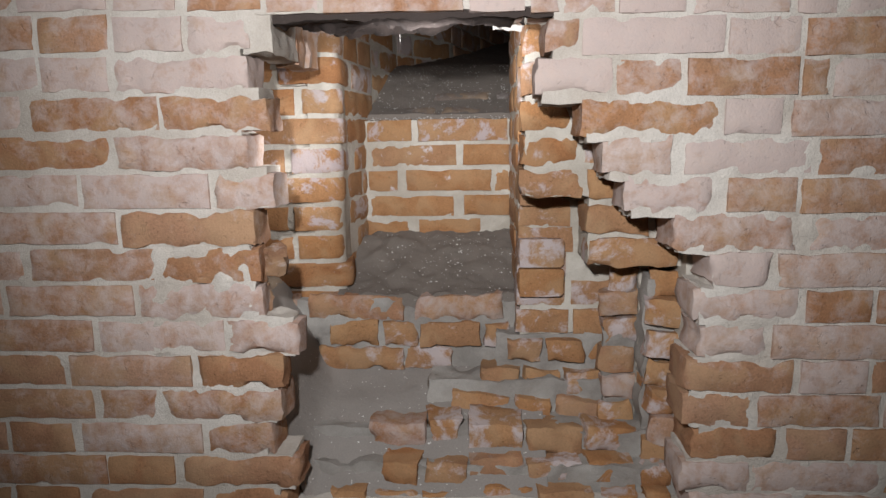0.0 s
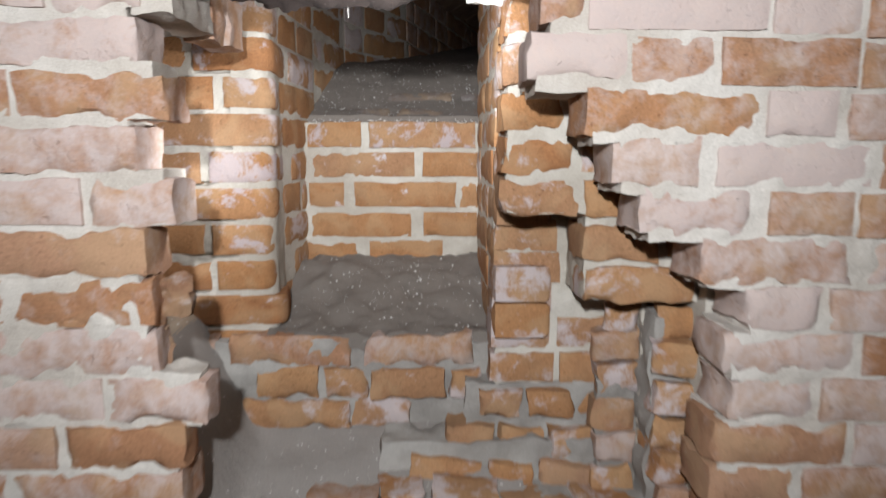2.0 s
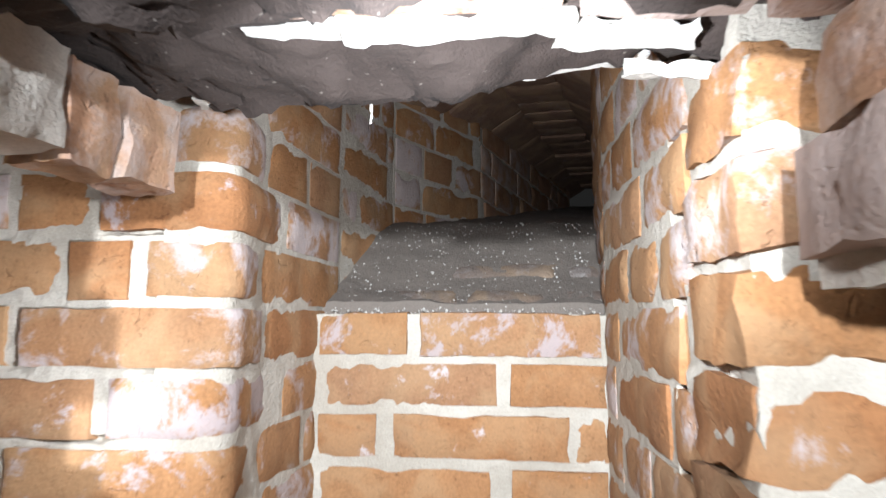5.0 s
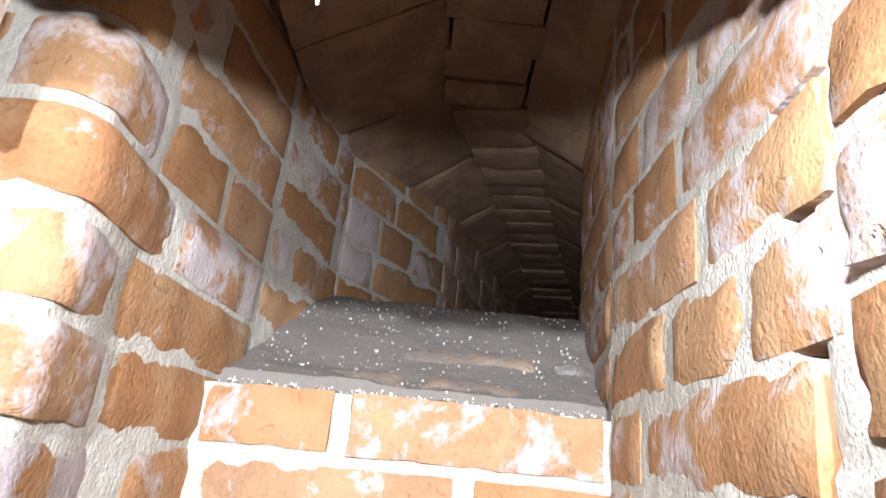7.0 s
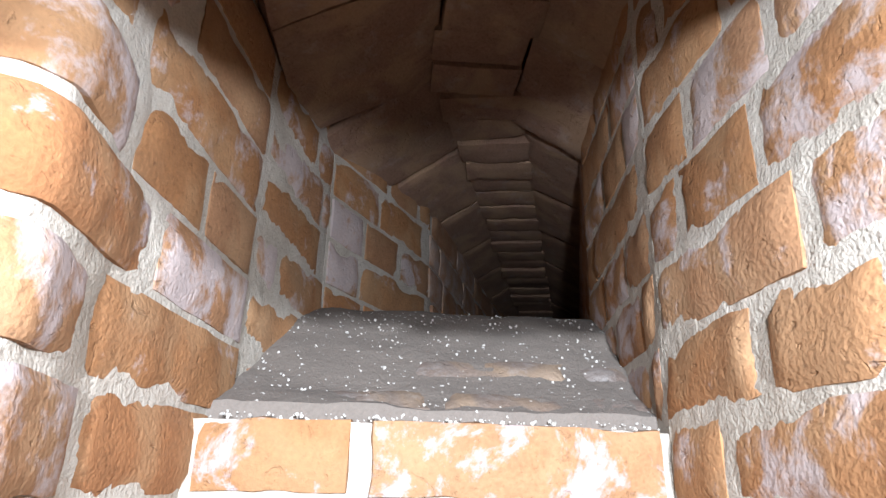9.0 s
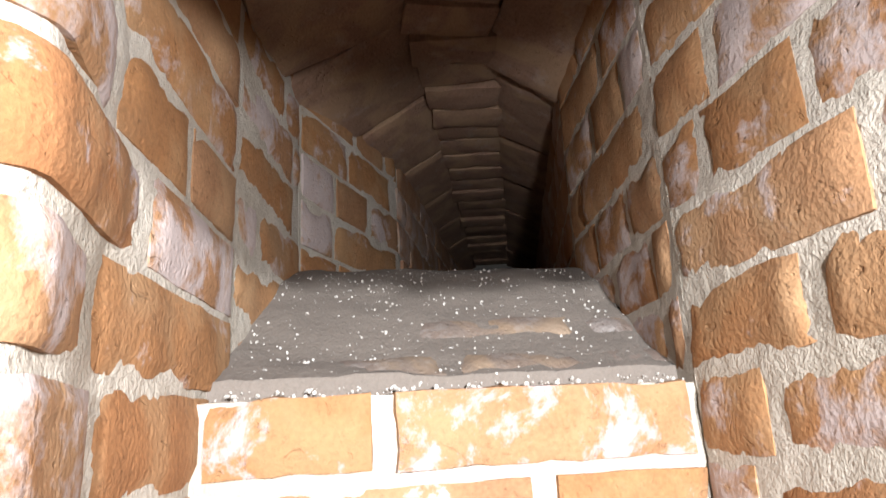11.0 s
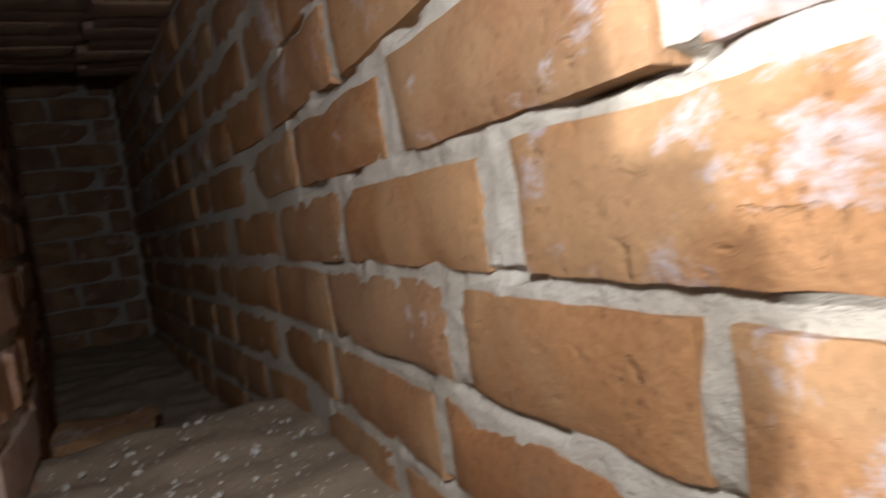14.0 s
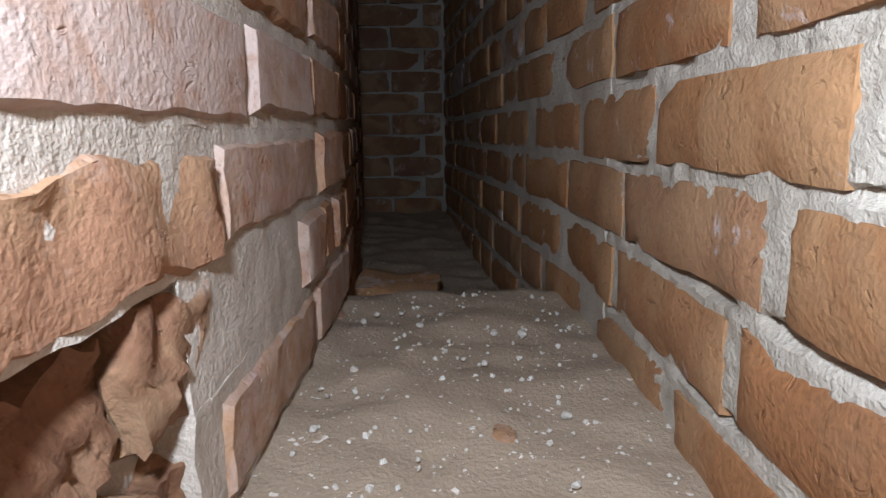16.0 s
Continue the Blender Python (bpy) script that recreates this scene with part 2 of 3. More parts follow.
def lay_brick(parent, material, centre, length, height, depth, turn=0.0, tip=(0, 0, 0), wear=1.0, name="brick"):
    """A brick whose face centre stands at centre; turn is the way it faces, in degrees round z from -y."""
    key = (material.name, round(length, 2), round(depth, 2), round(wear), RNG.randrange(5))
    if key not in POOL:
        POOL[key] = mesh_of("brick", brick_mesh(max(key[1], 0.02), 0.054, max(key[2], 0.03), len(POOL) + 1, wear), material)
    ob = new(name, POOL[key])
    ob.parent = parent
    size = Matrix.Diagonal((length / max(key[1], 0.02), depth / max(key[2], 0.03), height / 0.054, 1))
    ob.matrix_world = pose(*centre, tip[0], tip[1], turn + tip[2]) @ size
    return ob


def lumpy_box(bm, lo, hi, step, amount, scale=38, seed=0.0, open_sides=""):
    """A box in fine steps whose faces are lumpy like mortar."""
    n = [max(1, round((hi[a] - lo[a]) / step)) for a in range(3)]
    made = {}

    def vert(i, j, k):
        if (i, j, k) not in made:
            p = Vector([lo[a] + (hi[a] - lo[a]) * q / n[a] for a, q in enumerate((i, j, k))])
            made[i, j, k] = bm.verts.new(p + rough(p, scale, amount, seed) + rough(p, scale * 3, amount * 0.4, seed))
        return made[i, j, k]

    for axis in range(3):
        b, c = [a for a in range(3) if a != axis]
        for side in (0, n[axis]):
            if ("xyz"[axis] + ("-" if side == 0 else "+")) in open_sides:
                continue
            for s in range(n[b]):
                for t in range(n[c]):
                    quad = []
                    for ds, dt in ((0, 0), (1, 0), (1, 1), (0, 1)):
                        q = [0, 0, 0]
                        q[axis], q[b], q[c] = side, s + ds, t + dt
                        quad.append(vert(*q))
                    bm.faces.new(quad)


def random_course(lo, hi, rng, joint=0.011):
    """Brick ends along a course from lo to hi, long and short bricks mixed as in an old wall."""
    ends, x = [], lo - rng.uniform(0.0, 0.18)
    while x < hi:
        length = rng.choice((0.226, 0.226, 0.218, 0.108, 0.106, 0.16)) * rng.uniform(0.97, 1.03)
        a, b = max(x, lo), min(x + length, hi)
        if b - a > 0.025:
            ends.append((a, b))
        x += length + joint * rng.uniform(0.8, 1.4)
    return ends


def structure(name, bm, material, label, category, smooth=True):
    return tagged(part(name, bm, material, None, "", smooth), label, category, "", "structure")


def joint_sheet(bm, line, lo, hi, recess, amount=0.0045, step=0.011, rise=None, beds=()):
    """Lumpy mortar between bricks along a line on plan; the room lies to the right of the line's direction.
    Where a bed ends under a brick, at the heights in beds, the mortar has shrunk away here and there."""
    (x0, y0), (x1, y1) = line
    run = math.hypot(x1 - x0, y1 - y0)
    along = Vector((x1 - x0, y1 - y0, 0)) / run
    into = Vector((-along.y, along.x, 0))
    n, h = max(1, round(run / step)), max(1, round((hi - lo) / (rise or step)))
    layers = []
    for deep in (recess, recess + 0.12):
        layer = {}
        for j in range(h + 1):
            z = lo + (hi - lo) * j / h
            under = min((abs(z - bed) for bed in beds), default=1.0)
            for i in range(n + 1):
                p = Vector((x0, y0, z)) + along * (run * i / n) + into * deep
                gap = max(0.0, noise.noise(p * 17) + 0.05) * 0.04 * max(0.0, 1 - under / 0.0045)
                p = p + into * min(gap, 0.009)
                layer[i, j] = bm.verts.new(p + rough(p, 40, amount * 0.4) + rough(p, 110, amount * 0.65) + rough(p, 300, amount * 0.35))
        layers.append(layer)
    front, back = layers
    for j in range(h):
        for i in range(n):
            bm.faces.new((front[i, j], front[i + 1, j], front[i + 1, j + 1], front[i, j + 1]))
    edges = [[(i, 0) for i in range(n + 1)], [(n, j) for j in range(h + 1)], [(i, h) for i in range(n, -1, -1)], [(0, j) for j in range(h, -1, -1)]]
    for edge in edges:
        for a, b in zip(edge, edge[1:]):
            bm.faces.new((front[a], front[b], back[b], back[a]))


def nose_sheet(bm, x0, corner, face, back, lo, hi, radius, rim=0.0, lumps=0.002, step=0.008, seed=0.0):
    """A skin that runs along a wall, round its rounded corner and back along the return, closed behind."""
    (cx, cy), turn = (corner - radius, face + radius), max(3, round(radius * 1.57 / step))
    line = [(x0 + (cx - x0) * i / max(2, round((cx - x0) / step)), face) for i in range(max(2, round((cx - x0) / step)))]
    line += [(cx + radius * math.sin(1.5708 * i / turn), cy - radius * math.cos(1.5708 * i / turn)) for i in range(turn)]
    count = max(2, round((back - cy) / step))
    line += [(corner - 0.009 * i / count, cy + (back - cy) * i / count) for i in range(count + 1)]
    inner = (max(x0, cx - 0.02), min(back, cy + 0.02))
    h = max(4, round((hi - lo) / step))
    skin, core = {}, {}
    for j in range(h + 1):
        z = lo + (hi - lo) * j / h
        for i, (x, y) in enumerate(line):
            p = Vector((x, y, z))
            edge = min(1.0, min(j, h - j) * (hi - lo) / h / 0.011, i * step / 0.013, (len(line) - 1 - i) * step / 0.013)
            pull = (Vector((inner[0], inner[1], z)) - p).normalized() * rim * (1 - edge) ** 2
            skin[i, j] = bm.verts.new(p + pull + rough(p, 28, lumps, seed) + rough(p, 90, lumps * 0.5, seed))
            q = Vector((min(x, inner[0]), max(y, inner[1]), z))
            core[i, j] = bm.verts.new(q)
    last = len(line) - 1
    for j in range(h):
        for i in range(last):
            bm.faces.new((skin[i, j], skin[i + 1, j], skin[i + 1, j + 1], skin[i, j + 1]))
        bm.faces.new((skin[0, j], skin[0, j + 1], core[0, j + 1], core[0, j]))
        bm.faces.new((skin[last, j + 1], skin[last, j], core[last, j], core[last, j + 1]))
    for i in range(last):
        bm.faces.new((skin[i, 0], core[i, 0], core[i + 1, 0], skin[i + 1, 0]))
        bm.faces.new((skin[i, h], skin[i + 1, h], core[i + 1, h], core[i, h]))


# ---- the broken front wall: half a brick thick, with a hole knocked through ----
FRONT, FRONT_BACK, DUCT_FRONT = 1.19, 1.305, 1.28
LEFT_OF_HOLE = {  # course: brick ends in centimetres
    6: [(-76.7, -70.2), (-69.2, -56.7), (-55.7, -43.8), (-42.8, -32.1)],
    5: [(-78.8, -70.4), (-69.6, -57.6), (-56.4, -32.8)],
    4: [(-79.8, -74.1), (-73.1, -49.3), (-48.3, -29.9)],
    3: [(-81.9, -58.8), (-57.4, -33.6)],
    2: [(-82.9, -65.5), (-64.5, -41.2), (-40.2, -29.5)],
    1: [(-85, -58.9), (-57.9, -33.5)],
    0: [(-86, -77.5), (-76.2, -52.5), (-51.4, -33.1)],
    -1: [(-81.3, -57.1), (-55.9, -32.9)],
    -2: [(-91.4, -65.7), (-64.4, -40.7), (-39.7, -26.5)],
    -3: [(-89.1, -72.1), (-70.7, -47.4), (-46.1, -30)],
    -4: [(-92.4, -67.1), (-65.6, -54.6), (-53, -30.7)],
    -5: [(-84.3, -71.8), (-70.1, -46.5), (-45.1, -32.8)],
    -6: [(-93.4, -66.1), (-65.6, -52.5), (-51, -28)],
    -7: [(-84.9, -72.2), (-70.5, -47.2), (-45.9, -31)],
}
RIGHT_OF_HOLE = {
    7: [(-42.4, -29.8), (-28.9, -20.3), (-19.3, 4.1), (5, 14.2), (15.2, 19.7), (20.6, 28.8), (29.5, 40), (41.4, 56.4)],
    6: [(17.8, 23), (23.7, 46.5), (47.3, 58.5), (59.6, 74.3)],
    5: [(16.2, 28.2), (29.4, 39.9), (41, 58.6), (59.5, 63.5), (64.4, 75)],
    4: [(23.7, 46.1), (47.3, 56.4), (58.2, 75.7)],
    3: [(27.2, 38.9), (41.2, 61.9), (63, 76.4)],
    2: [(31.4, 46.2), (48.5, 59.7), (60.8, 77)],
    1: [(39.7, 60.4), (63, 77.7)],
    0: [(46, 56.7), (57.8, 78.3)],
    -1: [(43.7, 61.3), (63, 73.8), (74.8, 88.2)],
    -2: [(45, 56.3), (57.7, 83.3)],
    -3: [(43.1, 61.6), (63, 74.3), (75.3, 84)],
    -4: [(42.7, 54.7), (56.2, 77)],
    -5: [(44.7, 60.1), (61.5, 71.8), (73, 85.4)],
    -6: [(43, 54.8), (55.8, 78.3)],
    -7: [(44.8, 62.9), (64.4, 78.8)],
}


def ease(a, b, x):
    t = min(1.0, max(0.0, (x - a) / (b - a)))
    return t * t * (3 - 2 * t)


def front_height(k, x):
    return 1.139 - 0.012 * x + k * (0.0659 - 0.0025 * x)


def front_wall():
    bm = bmesh.new()
    rng = random.Random(3)
    wall_lo, wall_hi = -2.45, 1.6
    courses = []
    for k in range(-17, 17):
        left = [(a / 100, b / 100) for a, b in LEFT_OF_HOLE.get(k, [])]
        right = [(a / 100, b / 100) for a, b in RIGHT_OF_HOLE.get(k, [])]
        if left and right:
            spans = [(wall_lo, left[-1][1] - 0.012), (right[0][0] + 0.012, wall_hi)]
        else:
            spans = [(wall_lo, wall_hi)]
        if k == 7:
            spans = [(wall_lo, -0.30), (0.19, wall_hi)]
            lumpy_box(bm, (-0.31, FRONT + 0.005, 1.575), (0.20, FRONT + 0.03, 1.636), 0.012, 0.003)
        known = left + right
        if known:
            bricks = random_course(-1.3, known[0][0] - 0.012, rng) + known + random_course(known[-1][1] + 0.012, 1.15, rng)
        else:
            bricks = random_course(-1.3, 1.15, rng) if -11 <= k <= 11 else []
        if -3 <= k <= 7:
            bricks = random_course(-2.4, -1.31, rng) + bricks
        courses.append((k, bricks))
        for a, b in spans:
            for lo, hi in ((a, -1.3), (max(a, -1.3), min(b, 1.15)), (1.15, b)):
                if hi - lo < 0.01:
                    continue
                mid = 0.0 if abs(lo + hi) < 0.6 else (lo + hi) / 2
                z0, z1 = front_height(k - 0.5, mid) - 0.002, front_height(k + 0.5, mid) + 0.002
                if k in (0, -1, -2, -3) and -1.31 < lo < -0.5 and hi < 0:
                    lumpy_box(bm, (-0.54, FRONT + 0.005, z0), (hi, FRONT + 0.058, z1), 0.012, 0.009, 30)
                    hi = -0.535
                near = -0.95 < hi and lo < 0.95 and -9 < k < 10
                lumpy_box(bm, (lo, FRONT + 0.005, z0), (hi, DUCT_FRONT - 0.006 if hi < 0 else FRONT_BACK - 0.0055, z1), 0.012 if near else 0.06, (0.0022 if hi < 0 else 0.005) if near else 0.002)
    wall = structure("wall_front", bm, MORTAR_FRONT, "broken brick wall with pale lime-washed bricks and a knocked-through hole", "wall")
    for k, bricks in courses:
        for a, b in bricks:
            edge = bool(LEFT_OF_HOLE.get(k)) and (abs(b - LEFT_OF_HOLE[k][-1][1] / 100) < 0.001 or abs(a - RIGHT_OF_HOLE[k][0][0] / 100) < 0.001)
            x = (a + b) / 2
            out = RNG.uniform(-0.003, 0.002)
            thick = 0.058 if x < 0 and -3 <= k <= 0 and b > -0.54 else DUCT_FRONT - FRONT if x < -0.2 else 0.115
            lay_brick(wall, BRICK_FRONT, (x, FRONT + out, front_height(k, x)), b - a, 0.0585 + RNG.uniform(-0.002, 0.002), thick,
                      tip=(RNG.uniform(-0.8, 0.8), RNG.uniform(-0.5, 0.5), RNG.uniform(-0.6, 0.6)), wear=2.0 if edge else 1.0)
    chips = random.Random(17)
    for k in (0, -1, -2, -3):  # torn stumps of the bricks beside the hole
        x = -0.56
        while x < -0.345:
            size = chips.uniform(0.045, 0.085)
            back = DUCT_FRONT + 0.002 - (0.028 if k == 0 else 0.045) * ease(-0.54, -0.44, x) - chips.uniform(0, 0.012)
            z = front_height(k, x) + chips.uniform(-0.008, 0.004)
            bm = bmesh.new()
            lumpy_box(bm, (x, FRONT + 0.04, z - 0.03), (x + size, back, z + 0.026), 0.006, 0.010, 46, chips.uniform(0, 9))
            # broken red clay, its colour lowered for the shade in the recess
            part("brick", bm, BRICK_RED_SHADED, wall)
            x += size + 0.004
    return wall


# ---- the duct behind it ----
PIER, BACK = 1.54, 1.80


def pier_height(j):
    return 1.383 - 0.0668 * j


KNOWN_PIER = {
    -3: [(-31.2, -24.3)], -2: [(-38.6, -24.3)], -1: [(-41.3, -35.1), (-33.5, -24.4)], 0: [(-91, -70), (-67.7, -47.5), (-46, -24.1)],
    1: [(-107, -84.6), (-83.3, -61.3), (-58.3, -38.2), (-36.8, -24.8)], 2: [(-117, -96.7), (-94.4, -73.0), (-71.7, -50.2), (-46.8, -24.7)],
    3: [(-121.5, -101.3), (-100, -79.8), (-78.6, -56.2), (-54.2, -38), (-36.8, -25.3)],
    4: [(-125, -104.1), (-102.7, -82.3), (-80.6, -59.3), (-57.4, -37.2), (-36.2, -25.3)], 5: [(-109.5, -88), (-86.6, -68.2), (-65.6, -45.8), (-44.3, -23.3)],
}


def set_courses(wall, rows, material, face, depth, slack=0.003, wear=1.0, tilt=0.8):
    """Bricks that look to -y: rows of height and ends, in metres."""
    for z, ends in rows:
        for a, b in ends:
            lay_brick(wall, material, ((a + b) / 2, face + RNG.uniform(-slack, slack), z + RNG.uniform(-0.0015, 0.0015)), b - a,
                      0.0555 + RNG.uniform(-0.003, 0.002), depth, tip=[RNG.uniform(-tilt, tilt) for _ in range(3)], wear=wear)


def set_side(wall, heights, material, line, turn, depth, rng, corner=0.0):
    """Bricks along a line (x0, y0) to (x1, y1) on a side of the duct."""
    (x0, y0), (x1, y1) = line
    run = math.hypot(x1 - x0, y1 - y0)
    for n, z in enumerate(heights):
        for a, b in random_course(corner * (n % 2), run, rng, 0.009):
            s = (a + b) / 2 / run
            lay_brick(wall, material, (x0 + (x1 - x0) * s, y0 + (y1 - y0) * s, z), b - a, 0.0605, depth, turn,
                      [RNG.uniform(-0.6, 0.6) for _ in range(3)])


CORNER = (1.645, 1.70, 1.635)  # how far back the corner bricks of the pier reach


def left_pier():
    bm = bmesh.new()
    beds = [pier_height(j) - 0.0295 for j in range(-8, 8)]
    joint_sheet(bm, ((-1.36, PIER), (-0.85, PIER)), 0.6, 1.98, 0.0045, 0.0035)
    joint_sheet(bm, ((-0.85, PIER), (-0.30, PIER)), 1.0, 1.52, 0.0056, 0.003, 0.0055, 0.0034, beds)
    joint_sheet(bm, ((-0.85, PIER), (-0.30, PIER)), 1.52, 1.98, 0.0045, 0.0035)
    joint_sheet(bm, ((-0.85, PIER), (-0.30, PIER)), 0.6, 1.0, 0.006, 0.005, 0.02)
    joint_sheet(bm, ((-2.45, PIER), (-1.36, PIER)), 0.6, 1.98, 0.005, 0.003, 0.04)
    nose_sheet(bm, -0.32, -0.253, PIER + 0.004, 1.72, 0.6, 1.98, 0.030, 0.0, 0.0028, 0.007)
    wall = structure("wall_duct_far_side", bm, MORTAR, "orange brick pier with thick grey-white lime mortar joints", "wall")
    rng = random.Random(11)
    for j in range(-8, 8):
        z = pier_height(j)
        known = [(a / 100, b / 100) for a, b in KNOWN_PIER.get(j, [])] or random_course(-0.6, -0.246, rng)
        ends = random_course(-2.4, known[0][0] - 0.012, rng) + known
        set_courses(wall, [(z, ends[:-1])], BRICK_DUCT if j > 0 else BRICK_IN, PIER, 0.10, 0.002)
        nose = bmesh.new()
        half = 0.0278 + rng.uniform(-0.001, 0.001)
        nose_sheet(nose, ends[-1][0], ends[-1][1] - 0.003, PIER + rng.uniform(-0.002, 0.001), CORNER[j % 3], z - half, z + half, rng.uniform(0.026, 0.036), 0.0035, 0.0018, 0.006, j * 3.1)
        part("brick", nose, BRICK_LIMED if j in (-2, 1, 2, 3, 4) else BRICK_IN, wall)
    return wall


def niche_walls():
    rng = random.Random(5)
    bm = bmesh.new()
    lumpy_box(bm, (-0.26, BACK + 0.0052, 0.9), (0.20, 1.95, 1.409), 0.007, 0.0026, 60)
    back = structure("wall_niche_back", bm, MORTAR, "low orange brick wall at the back of the niche, its top course limed", "wall")
    ends = {0: [(-23.3, -11.5), (-9.7, 13.9)], 1: [(-22.3, 0.3), (2.3, 14.6)], 2: [(-23.3, -15.5), (-13.2, 9.7), (10.4, 14.8)],
            3: [(-22.9, -0.5), (2.3, 14.4)], 4: [(-25.6, -12.7), (-10, 6.6)]}
    for j, row in ends.items():
        set_courses(back, [(pier_height(j), [(a / 100, b / 100) for a, b in row])], BRICK_DUCT if j else BRICK_LIMED, BACK, 0.1)

    bm = bmesh.new()
    flue = [(-0.255, 1.655), (-0.228, 1.9), (-0.186, 2.12), (-0.03, 2.42), (0.30, 3.5)]
    for p, q in zip(flue, flue[1:]):
        joint_sheet(bm, (p, q), 0.95 if p[1] < 2 else 1.4, 1.98, 0.0036 if p[1] < 2.2 else 0.006, 0.0018, 0.006 if p[1] < 2.2 else 0.03)
    left = structure("wall_flue_left", bm, MORTAR, "orange brick side of the niche rising into the flue", "wall")
    heights = [pier_height(j) for j in range(-8, 6)]
    for n, z in enumerate(heights):
        start = CORNER[(n - 8) % 3] + 0.012
        ends = [(start, 1.885)] if n % 5 else [(start, 1.765), (1.777, 1.885)]
        for a, b in ends:
            m = (a + b) / 2
            lay_brick(left, BRICK_IN, (-0.255 + (m - 1.655) * 0.118, m, z), b - a, 0.0605, 0.1, 83, [RNG.uniform(-0.5, 0.5) for _ in range(3)])
    set_side(left, heights[:11], BRICK_IN, ((-0.231, 1.897), (-0.186, 2.12)), 78, 0.1, rng)
    set_side(left, heights[:9], BRICK_IN, ((-0.182, 2.125), (-0.03, 2.42)), 63, 0.1, rng)
    set_side(left, heights[:9], BRICK_DULL, ((-0.025, 2.43), (0.30, 3.5)), 73, 0.1, rng)

    bm = bmesh.new()
    flue = [(0.56, 3.5), (0.182, 2.13), (0.142, 1.80), (0.147, 1.495)]
    for p, q in zip(flue, flue[1:]):
        joint_sheet(bm, (p, q), 0.9 if p[1] < 2 else 1.4, 1.98, 0.0036 if p[1] < 2.2 else 0.006, 0.0018, 0.006 if p[1] < 2.2 else 0.03)
    right = structure("wall_flue_right", bm, MORTAR, "brick side of the niche with limed, bulging bricks", "wall")
    set_side(right, heights, BRICK_IN, ((0.142, 1.80), (0.148, 1.452)), -90, 0.1, rng)
    set_side(right, heights[:11], BRICK_IN, ((0.18, 2.12), (0.143, 1.81)), -96, 0.1, rng)
    set_side(right, heights[:10], BRICK_DULL, ((0.56, 3.5), (0.184, 2.13)), -105, 0.1, rng)
    return back, left, right


def right_leaves():
    """What is left of the inner leaf behind the stepped break, and the core under it."""
    bm = bmesh.new()
    for lo, hi in (((0.154, 1.337, 1.248), (0.47, 1.47, 1.60)), ((0.278, 1.342, 1.112), (0.47, 1.48, 1.26)),
                   ((0.155, 1.476, 0.92), (0.47, 1.60, 1.26)), ((0.40, 1.42, 0.6), (0.47, 1.60, 1.14))):
        lumpy_box(bm, lo, hi, 0.011, 0.0055, 36)
    lumpy_box(bm, (0.46, 1.31, 0.4), (1.6, 1.6, 1.9), 0.08, 0.003)
    wall = structure("wall_inner_leaf", bm, MORTAR, "toothed inner leaf of orange and limed bricks behind the break", "wall")
    rows = [(1.54, [(0.15, 0.26), (0.27, 0.45)]), (1.474, [(0.147, 0.20), (0.212, 0.43)]), (1.404, [(0.148, 0.238), (0.25, 0.45)]),
            (1.338, [(0.148, 0.26), (0.27, 0.45)]), (1.272, [(0.143, 0.262), (0.272, 0.38), (0.39, 0.46)]),
            (1.204, [(0.274, 0.392), (0.402, 0.46)]), (1.138, [(0.275, 0.449)])]
    set_courses(wall, rows, BRICK_IN, 1.33, 0.115, 0.004, 2.0, 1.2)
    rows = [(1.2, [(0.149, 0.261)]), (1.143, [(0.149, 0.268)]), (1.085, [(0.146, 0.253)]), (1.021, [(0.146, 0.252), (0.264, 0.387)]),
            (0.959, [(0.143, 0.259), (0.271, 0.383)])]
    set_courses(wall, rows, BRICK_IN, 1.468, 0.1, 0.004, 1.0, 1.2)
    return wall


